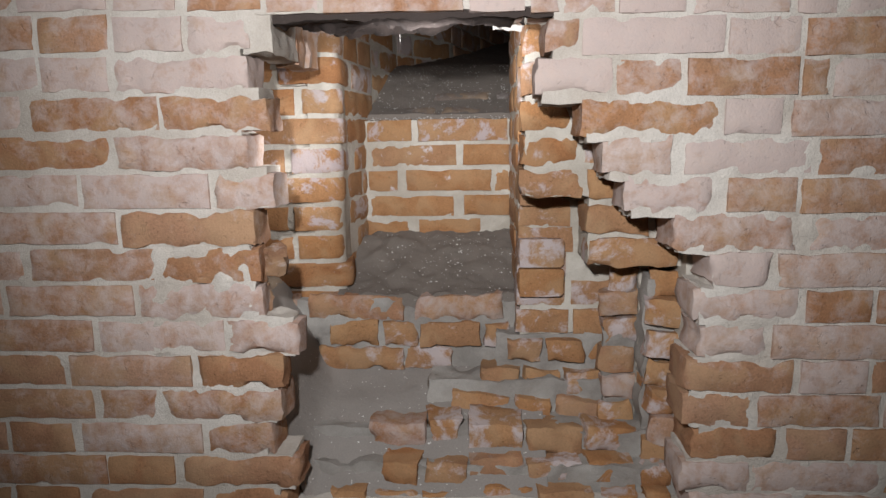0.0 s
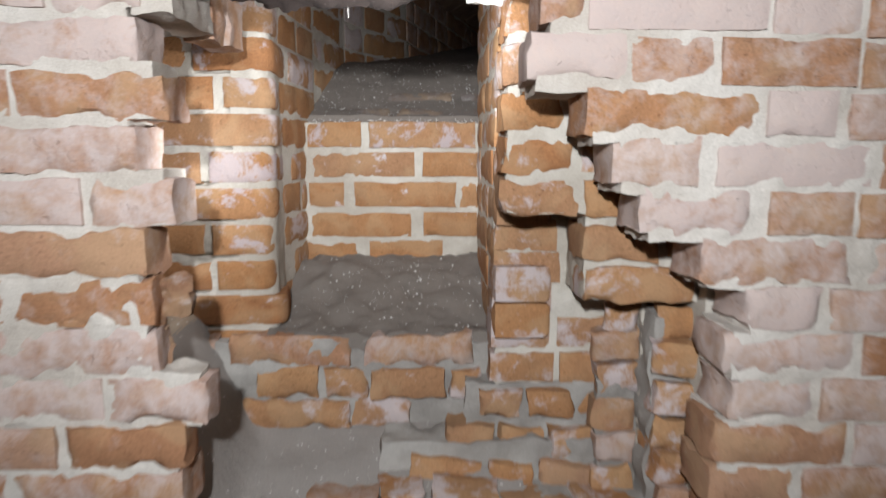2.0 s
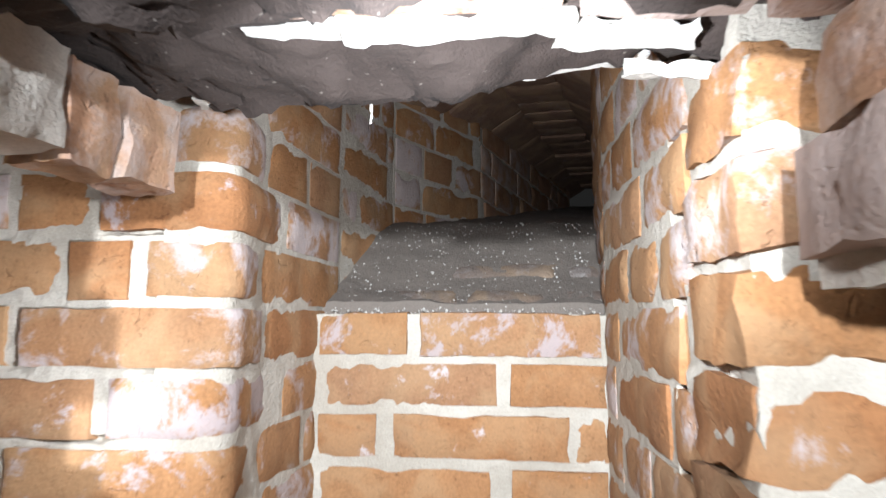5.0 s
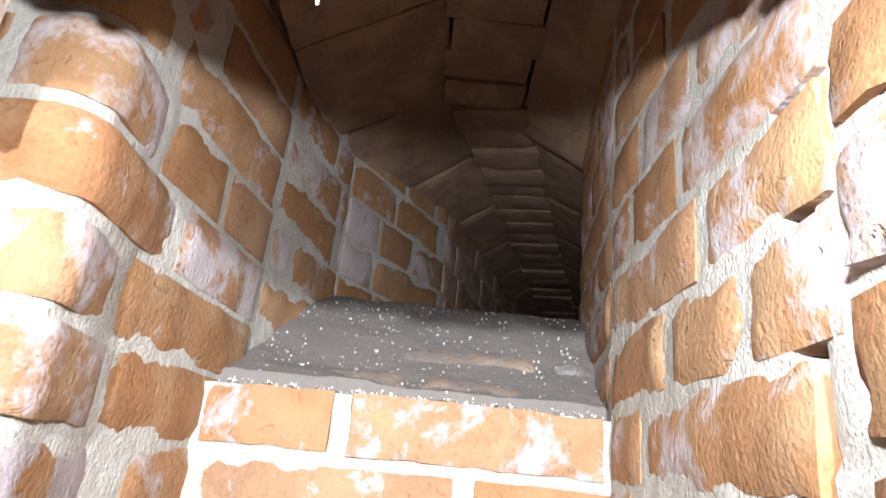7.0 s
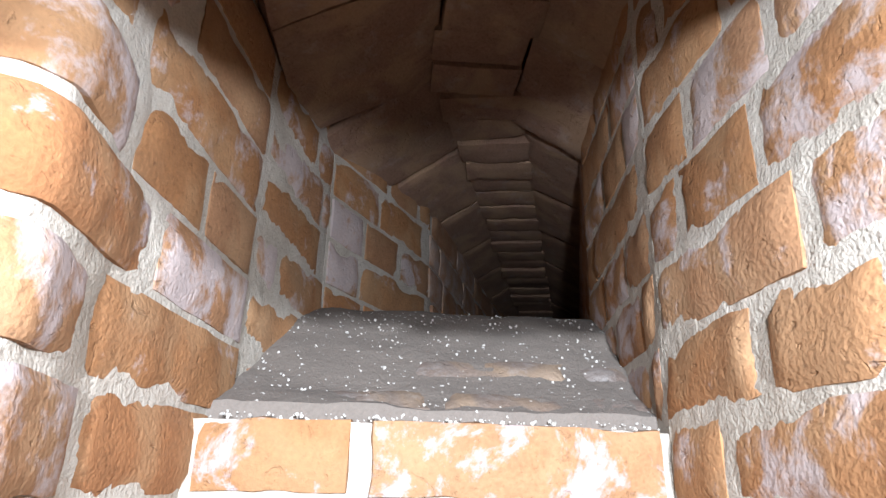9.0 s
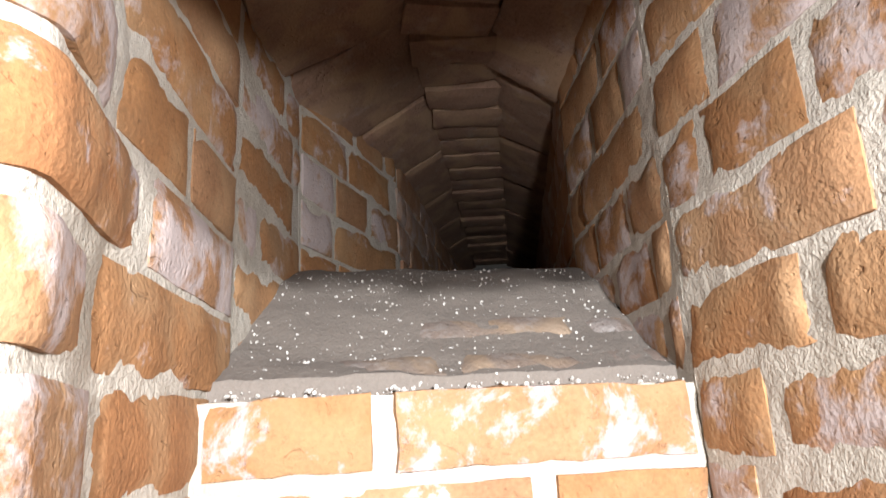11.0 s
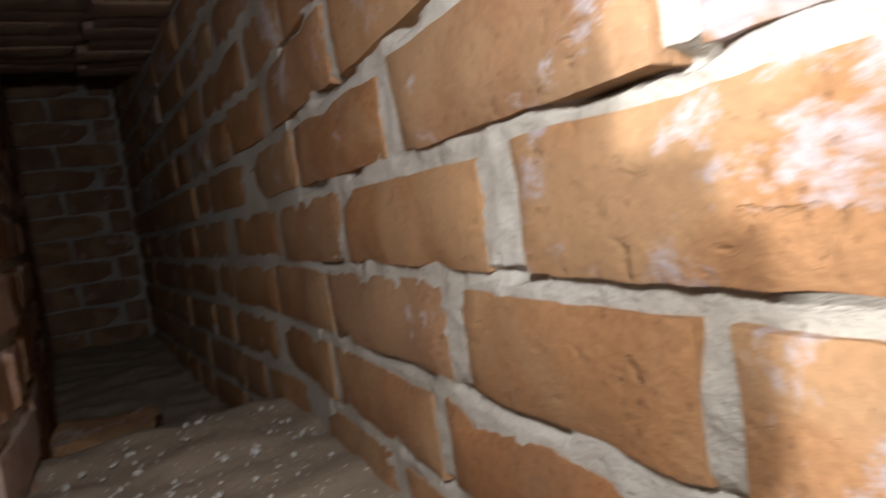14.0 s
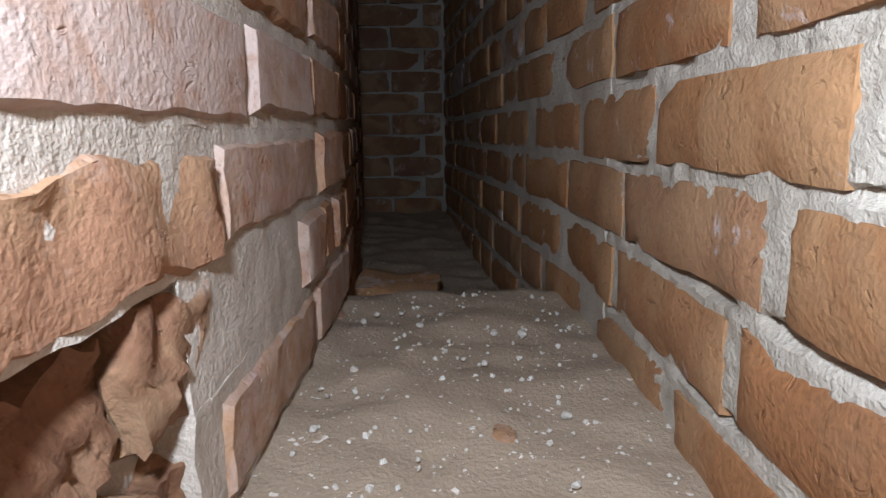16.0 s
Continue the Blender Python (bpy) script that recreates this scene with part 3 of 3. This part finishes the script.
def rubble():
    """Broken core below the hole, bricks loosely bedded in dusty mortar."""
    bm = bmesh.new()
    for lo, hi in (((-0.46, 1.527, 0.6), (0.16, 1.7, 0.995)), ((0.10, 1.47, 0.6), (0.42, 1.6, 0.93)), ((-0.05, 1.44, 0.5), (0.46, 1.6, 0.83)),
                   ((-0.33, 1.36, 0.4), (0.46, 1.5, 0.755)), ((-0.33, 1.305, 0.4), (0.46, 1.4, 0.70)), ((0.33, 1.43, 0.5), (0.47, 1.55, 0.95)), ((0.40, 1.37, 0.5), (0.47, 1.5, 1.08))):
        lumpy_box(bm, lo, hi, 0.014, 0.012, 22)
    core = structure("wall_core", bm, MORTAR_DULL, "rubble core of broken bricks in dusty grey mortar", "wall")
    set_courses(core, [(0.976, [(-0.40, -0.359), (-0.339, -0.113), (-0.086, 0.117)])], BRICK_DULL, 1.518, 0.1, 0.004, 2.0, 2)
    set_courses(core, [(0.912, [(-0.289, -0.175), (-0.161, -0.081), (-0.074, 0.064), (0.075, 0.13)]), (0.853, [(-0.342, -0.116), (-0.109, -0.003)])],
                BRICK_IN, 1.512, 0.1, 0.006, 2.0, 2)
    rng = random.Random(21)
    for z, y, lo, hi, dip in ((0.893, 1.452, 0.12, 0.43, 1), (0.83, 1.44, 0.06, 0.44, 2), (0.772, 1.425, 0.0, 0.45, 6), (0.742, 1.345, -0.17, 0.42, 2),
                              (0.687, 1.30, -0.14, 0.45, 1), (0.63, 1.275, -0.25, 0.44, 0), (0.575, 1.265, -0.27, 0.44, 0), (0.52, 1.26, -0.28, 0.44, 0)):
        x = lo
        while x < hi - 0.04:
            length = min(rng.uniform(0.07, 0.125), hi - x)
            lay_brick(core, BRICK_IN if rng.random() < 0.75 else BRICK_DULL, (x + length / 2, y + rng.uniform(-0.014, 0.012), z + rng.uniform(-0.006, 0.006) - 0.01 * dip * (x - lo)),
                      length, rng.uniform(0.048, 0.058), 0.1, tip=(rng.uniform(-6, 6), rng.uniform(-4, 4) + dip * 0.8, rng.uniform(-9, 9)), wear=2.0)
            x += length + rng.uniform(0.008, 0.016)
    for z in (1.065, 1.005, 0.945, 0.885, 0.825, 0.77, 0.715):
        for x in (0.435, 0.36):
            y = 1.345 + 1.05 * (0.44 - x) - 0.09 * (1.06 - z)
            lay_brick(core, BRICK_DULL if rng.random() < 0.35 else BRICK_IN, (x + rng.uniform(-0.01, 0.01), y + rng.uniform(-0.012, 0.012), z + rng.uniform(-0.006, 0.006)),
                      rng.uniform(0.065, 0.085), 0.054, 0.1, tip=(rng.uniform(-7, 7), rng.uniform(-7, 7), rng.uniform(-22, 6)), wear=2.0)
    return core


def sheet(name, xs, ys, height, material, label, category, amount=0.006, step=0.012):
    bm = bmesh.new()
    nx, ny = round((xs[1] - xs[0]) / step), round((ys[1] - ys[0]) / step)
    rows = []
    for j in range(ny + 1):
        row = []
        for i in range(nx + 1):
            x, y = xs[0] + (xs[1] - xs[0]) * i / nx, ys[0] + (ys[1] - ys[0]) * j / ny
            p = Vector((x, y, height(x, y)))
            row.append(bm.verts.new(p + Vector((0, 0, rough(p, 18, amount).z + rough(p, 60, amount * 0.4).z))))
        rows.append(row)
    for a, b in zip(rows, rows[1:]):
        for i in range(nx):
            bm.faces.new((a[i], a[i + 1], b[i + 1], b[i]))
    under = bmesh.ops.extrude_face_region(bm, geom=bm.faces[:])
    for v in [g for g in under["geom"] if isinstance(g, bmesh.types.BMVert)]:
        v.co.z -= 0.03
    return structure(name, bm, material, label, category)


def duct_floor(x, y):
    low = 0.835 - 0.55 * (1.54 - y) - 0.5 * max(0.0, 1.36 - y)
    z = low + (1.045 - low) * ease(-0.27, -0.42, x)
    z += -0.10 * ease(-1.05, -1.10, x) + 0.05 * ease(-1.3, -2.3, x)
    return z


def flue_floor(x, y):
    return 1.418 + 0.165 * ease(1.79, 2.15, y) * 1.0 + max(0.0, y - 2.15) * 0.2


def niche_floor(x, y):
    return 1.0 + 0.112 * ease(1.50, 1.82, y)


def ceilings():
    """Brick ceilings of flue and duct: headers laid row on row, each a little lower or higher than the last."""
    rng = random.Random(31)
    tmp = bmesh.new()

    def add(m, length, height, depth):
        piece = brick_mesh(length, height, depth, rng.randrange(10000), 0.7)
        piece.transform(m)
        me = bpy.data.meshes.new("piece")
        piece.to_mesh(me)
        piece.free()
        tmp.from_mesh(me)
        bpy.data.meshes.remove(me)

    def bend(y):
        return max(0.0, y - 2.05) * 0.27

    for n in range(29):
        y = 1.47 + n * 0.0705
        rise = 1.885 + 0.02 * (y - 1.5)
        add(pose(0.012 + bend(y) + rng.uniform(-0.006, 0.006), y, rise + rng.uniform(-0.006, 0.006), 90 + rng.uniform(-2, 2), 0, -rng.uniform(8, 13) if y > 2.05 else rng.uniform(-2, 2)), 0.122, 0.064, 0.1)
    for side in (-1, 1):
        y = 1.44 + 0.05 * side
        while y < 3.45:
            step = rng.uniform(0.205, 0.225)
            mid = y + step / 2
            rise = 1.885 + 0.02 * (mid - 1.5)
            turn = Matrix.Rotation(-math.atan(0.27) if mid > 2.05 else 0.0, 4, "Z")
            place = Matrix.Translation((0.012 + bend(mid) + side * 0.149, mid, rise - 0.043 + rng.uniform(-0.004, 0.004)))
            add(place @ turn @ pose(0, 0, 0, 90, side * 30, 0), 0.205, step, 0.1)
            y += step + 0.007
    lumpy_box(tmp, (-0.30, 1.45, 1.965), (0.75, 3.6, 2.03), 0.05, 0.003)
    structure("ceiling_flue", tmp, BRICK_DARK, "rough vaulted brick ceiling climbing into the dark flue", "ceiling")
    tmp = bmesh.new()
    for n in range(21):
        x = -0.42 - n * 0.067
        z = 1.635 + rng.uniform(-0.004, 0.004) + (0.004 if n % 2 else 0)
        cut = 1.42 + rng.uniform(-0.02, 0.02)
        add(pose(x, (1.27 + cut) / 2, z, 90, 0, 90), cut - 1.27, 0.0635, 0.1)
        add(pose(x, (cut + 1.56) / 2, z - 0.010, 90, 0, 90), 1.56 - cut - 0.006, 0.0635, 0.1)
    structure("ceiling_duct", tmp, BRICK_DARK, "brick ceiling of the narrow duct, row on row of rose-brown bricks", "ceiling")


front_wall()
left_pier()
niche_walls()
right_leaves()
rubble()
sheet("floor_duct", (-2.4, -0.40), (1.27, 1.56), duct_floor, SAND, "sandy dust and crumbled mortar on the duct floor", "floor", 0.008)
sheet("floor_hole", (-0.402, 0.2), (1.27, 1.56), duct_floor, DUST_PALE, "grey dust lying on the broken bottom of the hole", "floor", 0.008)
sheet("floor_niche", (-0.27, 0.17), (1.532, 1.82), niche_floor, DUST, "dark grey dusty mortar bed at the foot of the niche", "floor", 0.013, 0.008)
sheet("floor_flue", (-0.27, 0.75), (1.835, 3.6), flue_floor, DUST, "grey dusty slope of bricks climbing into the flue", "floor", 0.006, 0.012)
ceilings()

# end of the duct
bm = bmesh.new()
lumpy_box(bm, (-2.5, 1.2, 0.8), (-2.309, 1.6, 1.9), 0.02, 0.001)
end_wall = structure("wall_duct_end", bm, MORTAR_DULL, "brick wall closing the dark end of the duct", "wall")
for n in range(-2, 13):
    ends = [(1.27, 1.37), (1.379, 1.535)] if n % 2 else [(1.27, 1.472), (1.481, 1.535)]
    for a, b in ends:
        # weak light at the far end is put into the bricks' dark colour
        lay_brick(end_wall, BRICK_RED_SHADED, (-2.3, (a + b) / 2, 1.075 + n * 0.0655), b - a, 0.059, 0.08, 90)


# ---- lintel over the hole ----
def lintel():
    bm = bmesh.new()
    n, d = 72, 34
    rows = []
    for j in range(d + 1):
        row = []
        for i in range(n + 1):
            x, y = -0.315 + 0.515 * i / n, 1.203 + 0.245 * j / d
            p = Vector((x, y, 1.568 + 0.034 * ease(1.24, 1.34, y) - 0.017 * ease(1.35, 1.44, y) + 0.028 * ease(-0.10, 0.15, x) * ease(1.36, 1.44, y)))
            layer = 0.007 * round(rough(p, 11, 3.2).x) + 0.005 * round(rough(p, 23, 2.4).y)
            p += Vector((0, rough(p, 30, 0.004).y, rough(p, 16, 0.008).z + rough(p, 60, 0.004).z + layer * ease(1.2, 1.24, y) - 0.006))
            row.append(bm.verts.new(p))
        rows.append(row)
    for a, b in zip(rows, rows[1:]):
        for i in range(n):
            bm.faces.new((a[i], a[i + 1], b[i + 1], b[i]))
    up = bmesh.ops.extrude_face_region(bm, geom=bm.faces[:])
    for v in [g for g in up["geom"] if isinstance(g, bmesh.types.BMVert)]:
        v.co.z = 1.70
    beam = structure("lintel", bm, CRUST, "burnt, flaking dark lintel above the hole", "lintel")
    rng = random.Random(8)
    for x, y, z, w, t in ((-0.125, 1.345, 1.592, 0.075, 4), (-0.02, 1.35, 1.590, 0.15, -2), (0.09, 1.36, 1.585, 0.09, 5), (0.13, 1.39, 1.570, 0.07, 8), (-0.08, 1.435, 1.582, 0.10, 2), (-0.20, 1.450, 1.583, 0.09, -3), (0.06, 1.452, 1.605, 0.13, -6)):
        fb = bmesh.new()
        lumpy_box(fb, (-w / 2, -0.010, -0.002), (w / 2, 0.010, 0.008), 0.006, 0.004, 70, x)
        flake = part("flake", fb, LIME, beam, "pale lime flake")
        flake.matrix_world = pose(x, y, z, rng.uniform(-15, 15), t, rng.uniform(-6, 6))
    root = bmesh.new()
    lumpy_box(root, (-0.0009, -0.0009, -0.010), (0.0009, 0.0009, 0.006), 0.0012, 0.0011, 200)
    part("crumb", root, LIME, beam, "dangling crumb of lime").location = (-0.095, 1.445, 1.568)
    return beam


lintel()
bm = bmesh.new()
lumpy_box(bm, (-0.335, 1.196, 1.512), (-0.283, 1.345, 1.585), 0.008, 0.005, 30)
plug = structure("wall_plug", bm, MORTAR_FRONT, "cracked lump of cream mortar and brick under the lintel's end", "wall")
for y0, y1, x1 in ((1.351, 1.405, -0.284), (1.409, 1.482, -0.277)):
    bm = bmesh.new()
    lumpy_box(bm, (-0.33, y0, 1.509), (x1, y1, 1.583), 0.008, 0.006, 30, y0)
    part("brick", bm, BRICK_DULL, plug, "pinkish cracked brick stub")

# ---- loose things ----
def scatter(name, material, count, area, height, sizes, seed, label, category):
    """Uncountable crumbs and chips, in one object."""
    rng = random.Random(seed)
    bm = bmesh.new()
    for _ in range(count):
        x, y = rng.uniform(*area[0]), rng.uniform(*area[1])
        s = sizes[0] + (sizes[1] - sizes[0]) * rng.random() ** 3
        got = bmesh.ops.create_icosphere(bm, subdivisions=1, radius=s, matrix=pose(x, y, height(x, y) + s * 0.3, rng.uniform(0, 180), rng.uniform(0, 180), 0))
        for v in got["verts"]:
            v.co += rough(v.co, 300, s * 0.6)
    return tagged(part(name, bm, material, None, "", False), label, category, "", "stuff")


def crumb(name, x, y, z, size, material, label, category, group, seed):
    bm = bmesh.new()
    bmesh.ops.create_icosphere(bm, subdivisions=3, radius=1.0)
    for v in bm.verts:
        n = rough(v.co, 1.3, 0.45, seed) + rough(v.co, 4.0, 0.15, seed)
        v.co = Vector((v.co.x * size[0], v.co.y * size[1], v.co.z * size[2])) + n * min(size)
    ob = part(name, bm, material)
    ob.location = (x, y, z)
    return tagged(ob, label, category, group)


scatter("crumbs", LIME, 650, ((-1.07, -0.43), (1.285, 1.53)), duct_floor, (0.0005, 0.0029), 2, "white mortar crumbs strewn on the sandy duct floor", "crumbs")
scatter("grit", LIME, 620, ((-0.22, 0.17), (1.838, 2.12)), flue_floor, (0.0005, 0.0019), 4, "pale grit on the dusty slope of the flue", "grit")
scatter("lime_crust", LIME, 170, ((-0.23, 0.14), (1.803, 1.842)), lambda x, y: 1.4095 + 0.25 * (y - 1.803), (0.0006, 0.0024), 9, "white lime crust along the front edge of the sloping flue floor", "crust")
scatter("chips", LIME, 170, ((-0.2, 0.13), (1.54, 1.78)), niche_floor, (0.0006, 0.003), 6, "pale chips on the dark niche bed", "chips")
crumb_rng = random.Random(14)
for n in range(16):
    cx, cy = crumb_rng.uniform(-1.0, -0.5), crumb_rng.choice((crumb_rng.uniform(1.29, 1.33), crumb_rng.uniform(1.33, 1.5)))
    s = crumb_rng.uniform(0.003, 0.0065)
    crumb("mortar_crumb", cx, cy, duct_floor(cx, cy) + s * 0.4, (s, s * 0.8, s * 0.6), LIME, "white crumb of lime mortar lying in sandy dust", "mortar", "mortar crumbs on the duct floor", n)
crumb("stone", -2.16, 1.40, duct_floor(-2.16, 1.4) + 0.02, (0.05, 0.035, 0.03), LIME, "pale grey stone against the end of the duct", "stone", "", 40)
crumb("brick_fragment", -0.66, 1.43, duct_floor(-0.66, 1.43) - 0.002, (0.013, 0.010, 0.005), BRICK_DULL, "pinkish brick fragment half buried in sandy dust", "brick", "", 41)
broken = bmesh.new()
broken.from_mesh(mesh_of("loose", brick_mesh(0.13, 0.055, 0.1, 77, 2.0)))
loose = part("broken_brick", broken, BRICK_IN)
loose.matrix_world = pose(-1.25, 1.34, duct_floor(-1.52, 1.36) + 0.02, 8, 4, 78)
tagged(loose, "broken orange brick lying in the low end of the duct", "brick")

# dusty bricks showing through the slope of the flue
slope = bpy.data.objects["floor_flue"]
for row in range(2):
    y = 1.862 + 0.07 * row
    z, tip = flue_floor(0, y) + 0.001, -90 + math.degrees(math.atan2(flue_floor(0, y + 0.02) - flue_floor(0, y - 0.02), 0.04))
    x = -0.165 + 0.10 * row
    while x < 0.15:
        length = min(0.115 + 0.05 * (row % 2), 0.165 - x)
        if length > 0.03:
            lay_brick(slope, BRICK_DUSTY, (x + length / 2, y, z + 0.0015), length, 0.05, 0.05, tip=(tip + RNG.uniform(-2, 2), RNG.uniform(-2, 2), 0))
        x += length + 0.014

# ---- the cellar round the walker ----
for name, lo, hi, label, category in (
        ("floor", (-1.6, -1.6, -0.1), (1.6, 1.19, 0.0), "dusty plain cellar floor", "floor"),
        ("ceiling", (-1.6, -1.6, 2.25), (1.6, 1.31, 2.35), "plain plastered cellar ceiling", "ceiling"),
        ("wall_west", (-1.7, -1.6, 0), (-1.6, 1.19, 2.25), "plain plastered cellar wall", "wall"),
        ("wall_east", (1.6, -1.6, 0), (1.7, 1.31, 2.25), "plain plastered cellar wall", "wall"),
        ("wall_south", (-1.7, -1.7, 0), (1.7, -1.6, 2.25), "plain plastered cellar wall", "wall")):
    bm = bmesh.new()
    lumpy_box(bm, lo, hi, 0.12, 0.004, 8)
    structure(name, bm, PLASTER, label, category)

# ---- past the hole the duct swings a little towards the cellar ----
def swing(x):
    return -0.10 * max(0.0, -0.98 - x)


for ob in list(bpy.data.objects):
    if ob.type != "MESH":
        continue
    if ob.name.split(".")[0] in ("wall_front", "wall_duct_far_side", "floor_duct", "ceiling_duct", "wall_duct_end", "crumbs"):
        for v in ob.data.vertices:
            v.co.y += swing(v.co.x)
    elif ob.location.x < -0.98 and ob.location.y > 1.0:
        at = ob.matrix_world.translation.copy()
        ob.matrix_world = Matrix.Translation(at + Vector((0, swing(at.x), 0))) @ Matrix.Rotation(math.atan(0.10), 4, "Z") @ Matrix.Translation(-at) @ ob.matrix_world
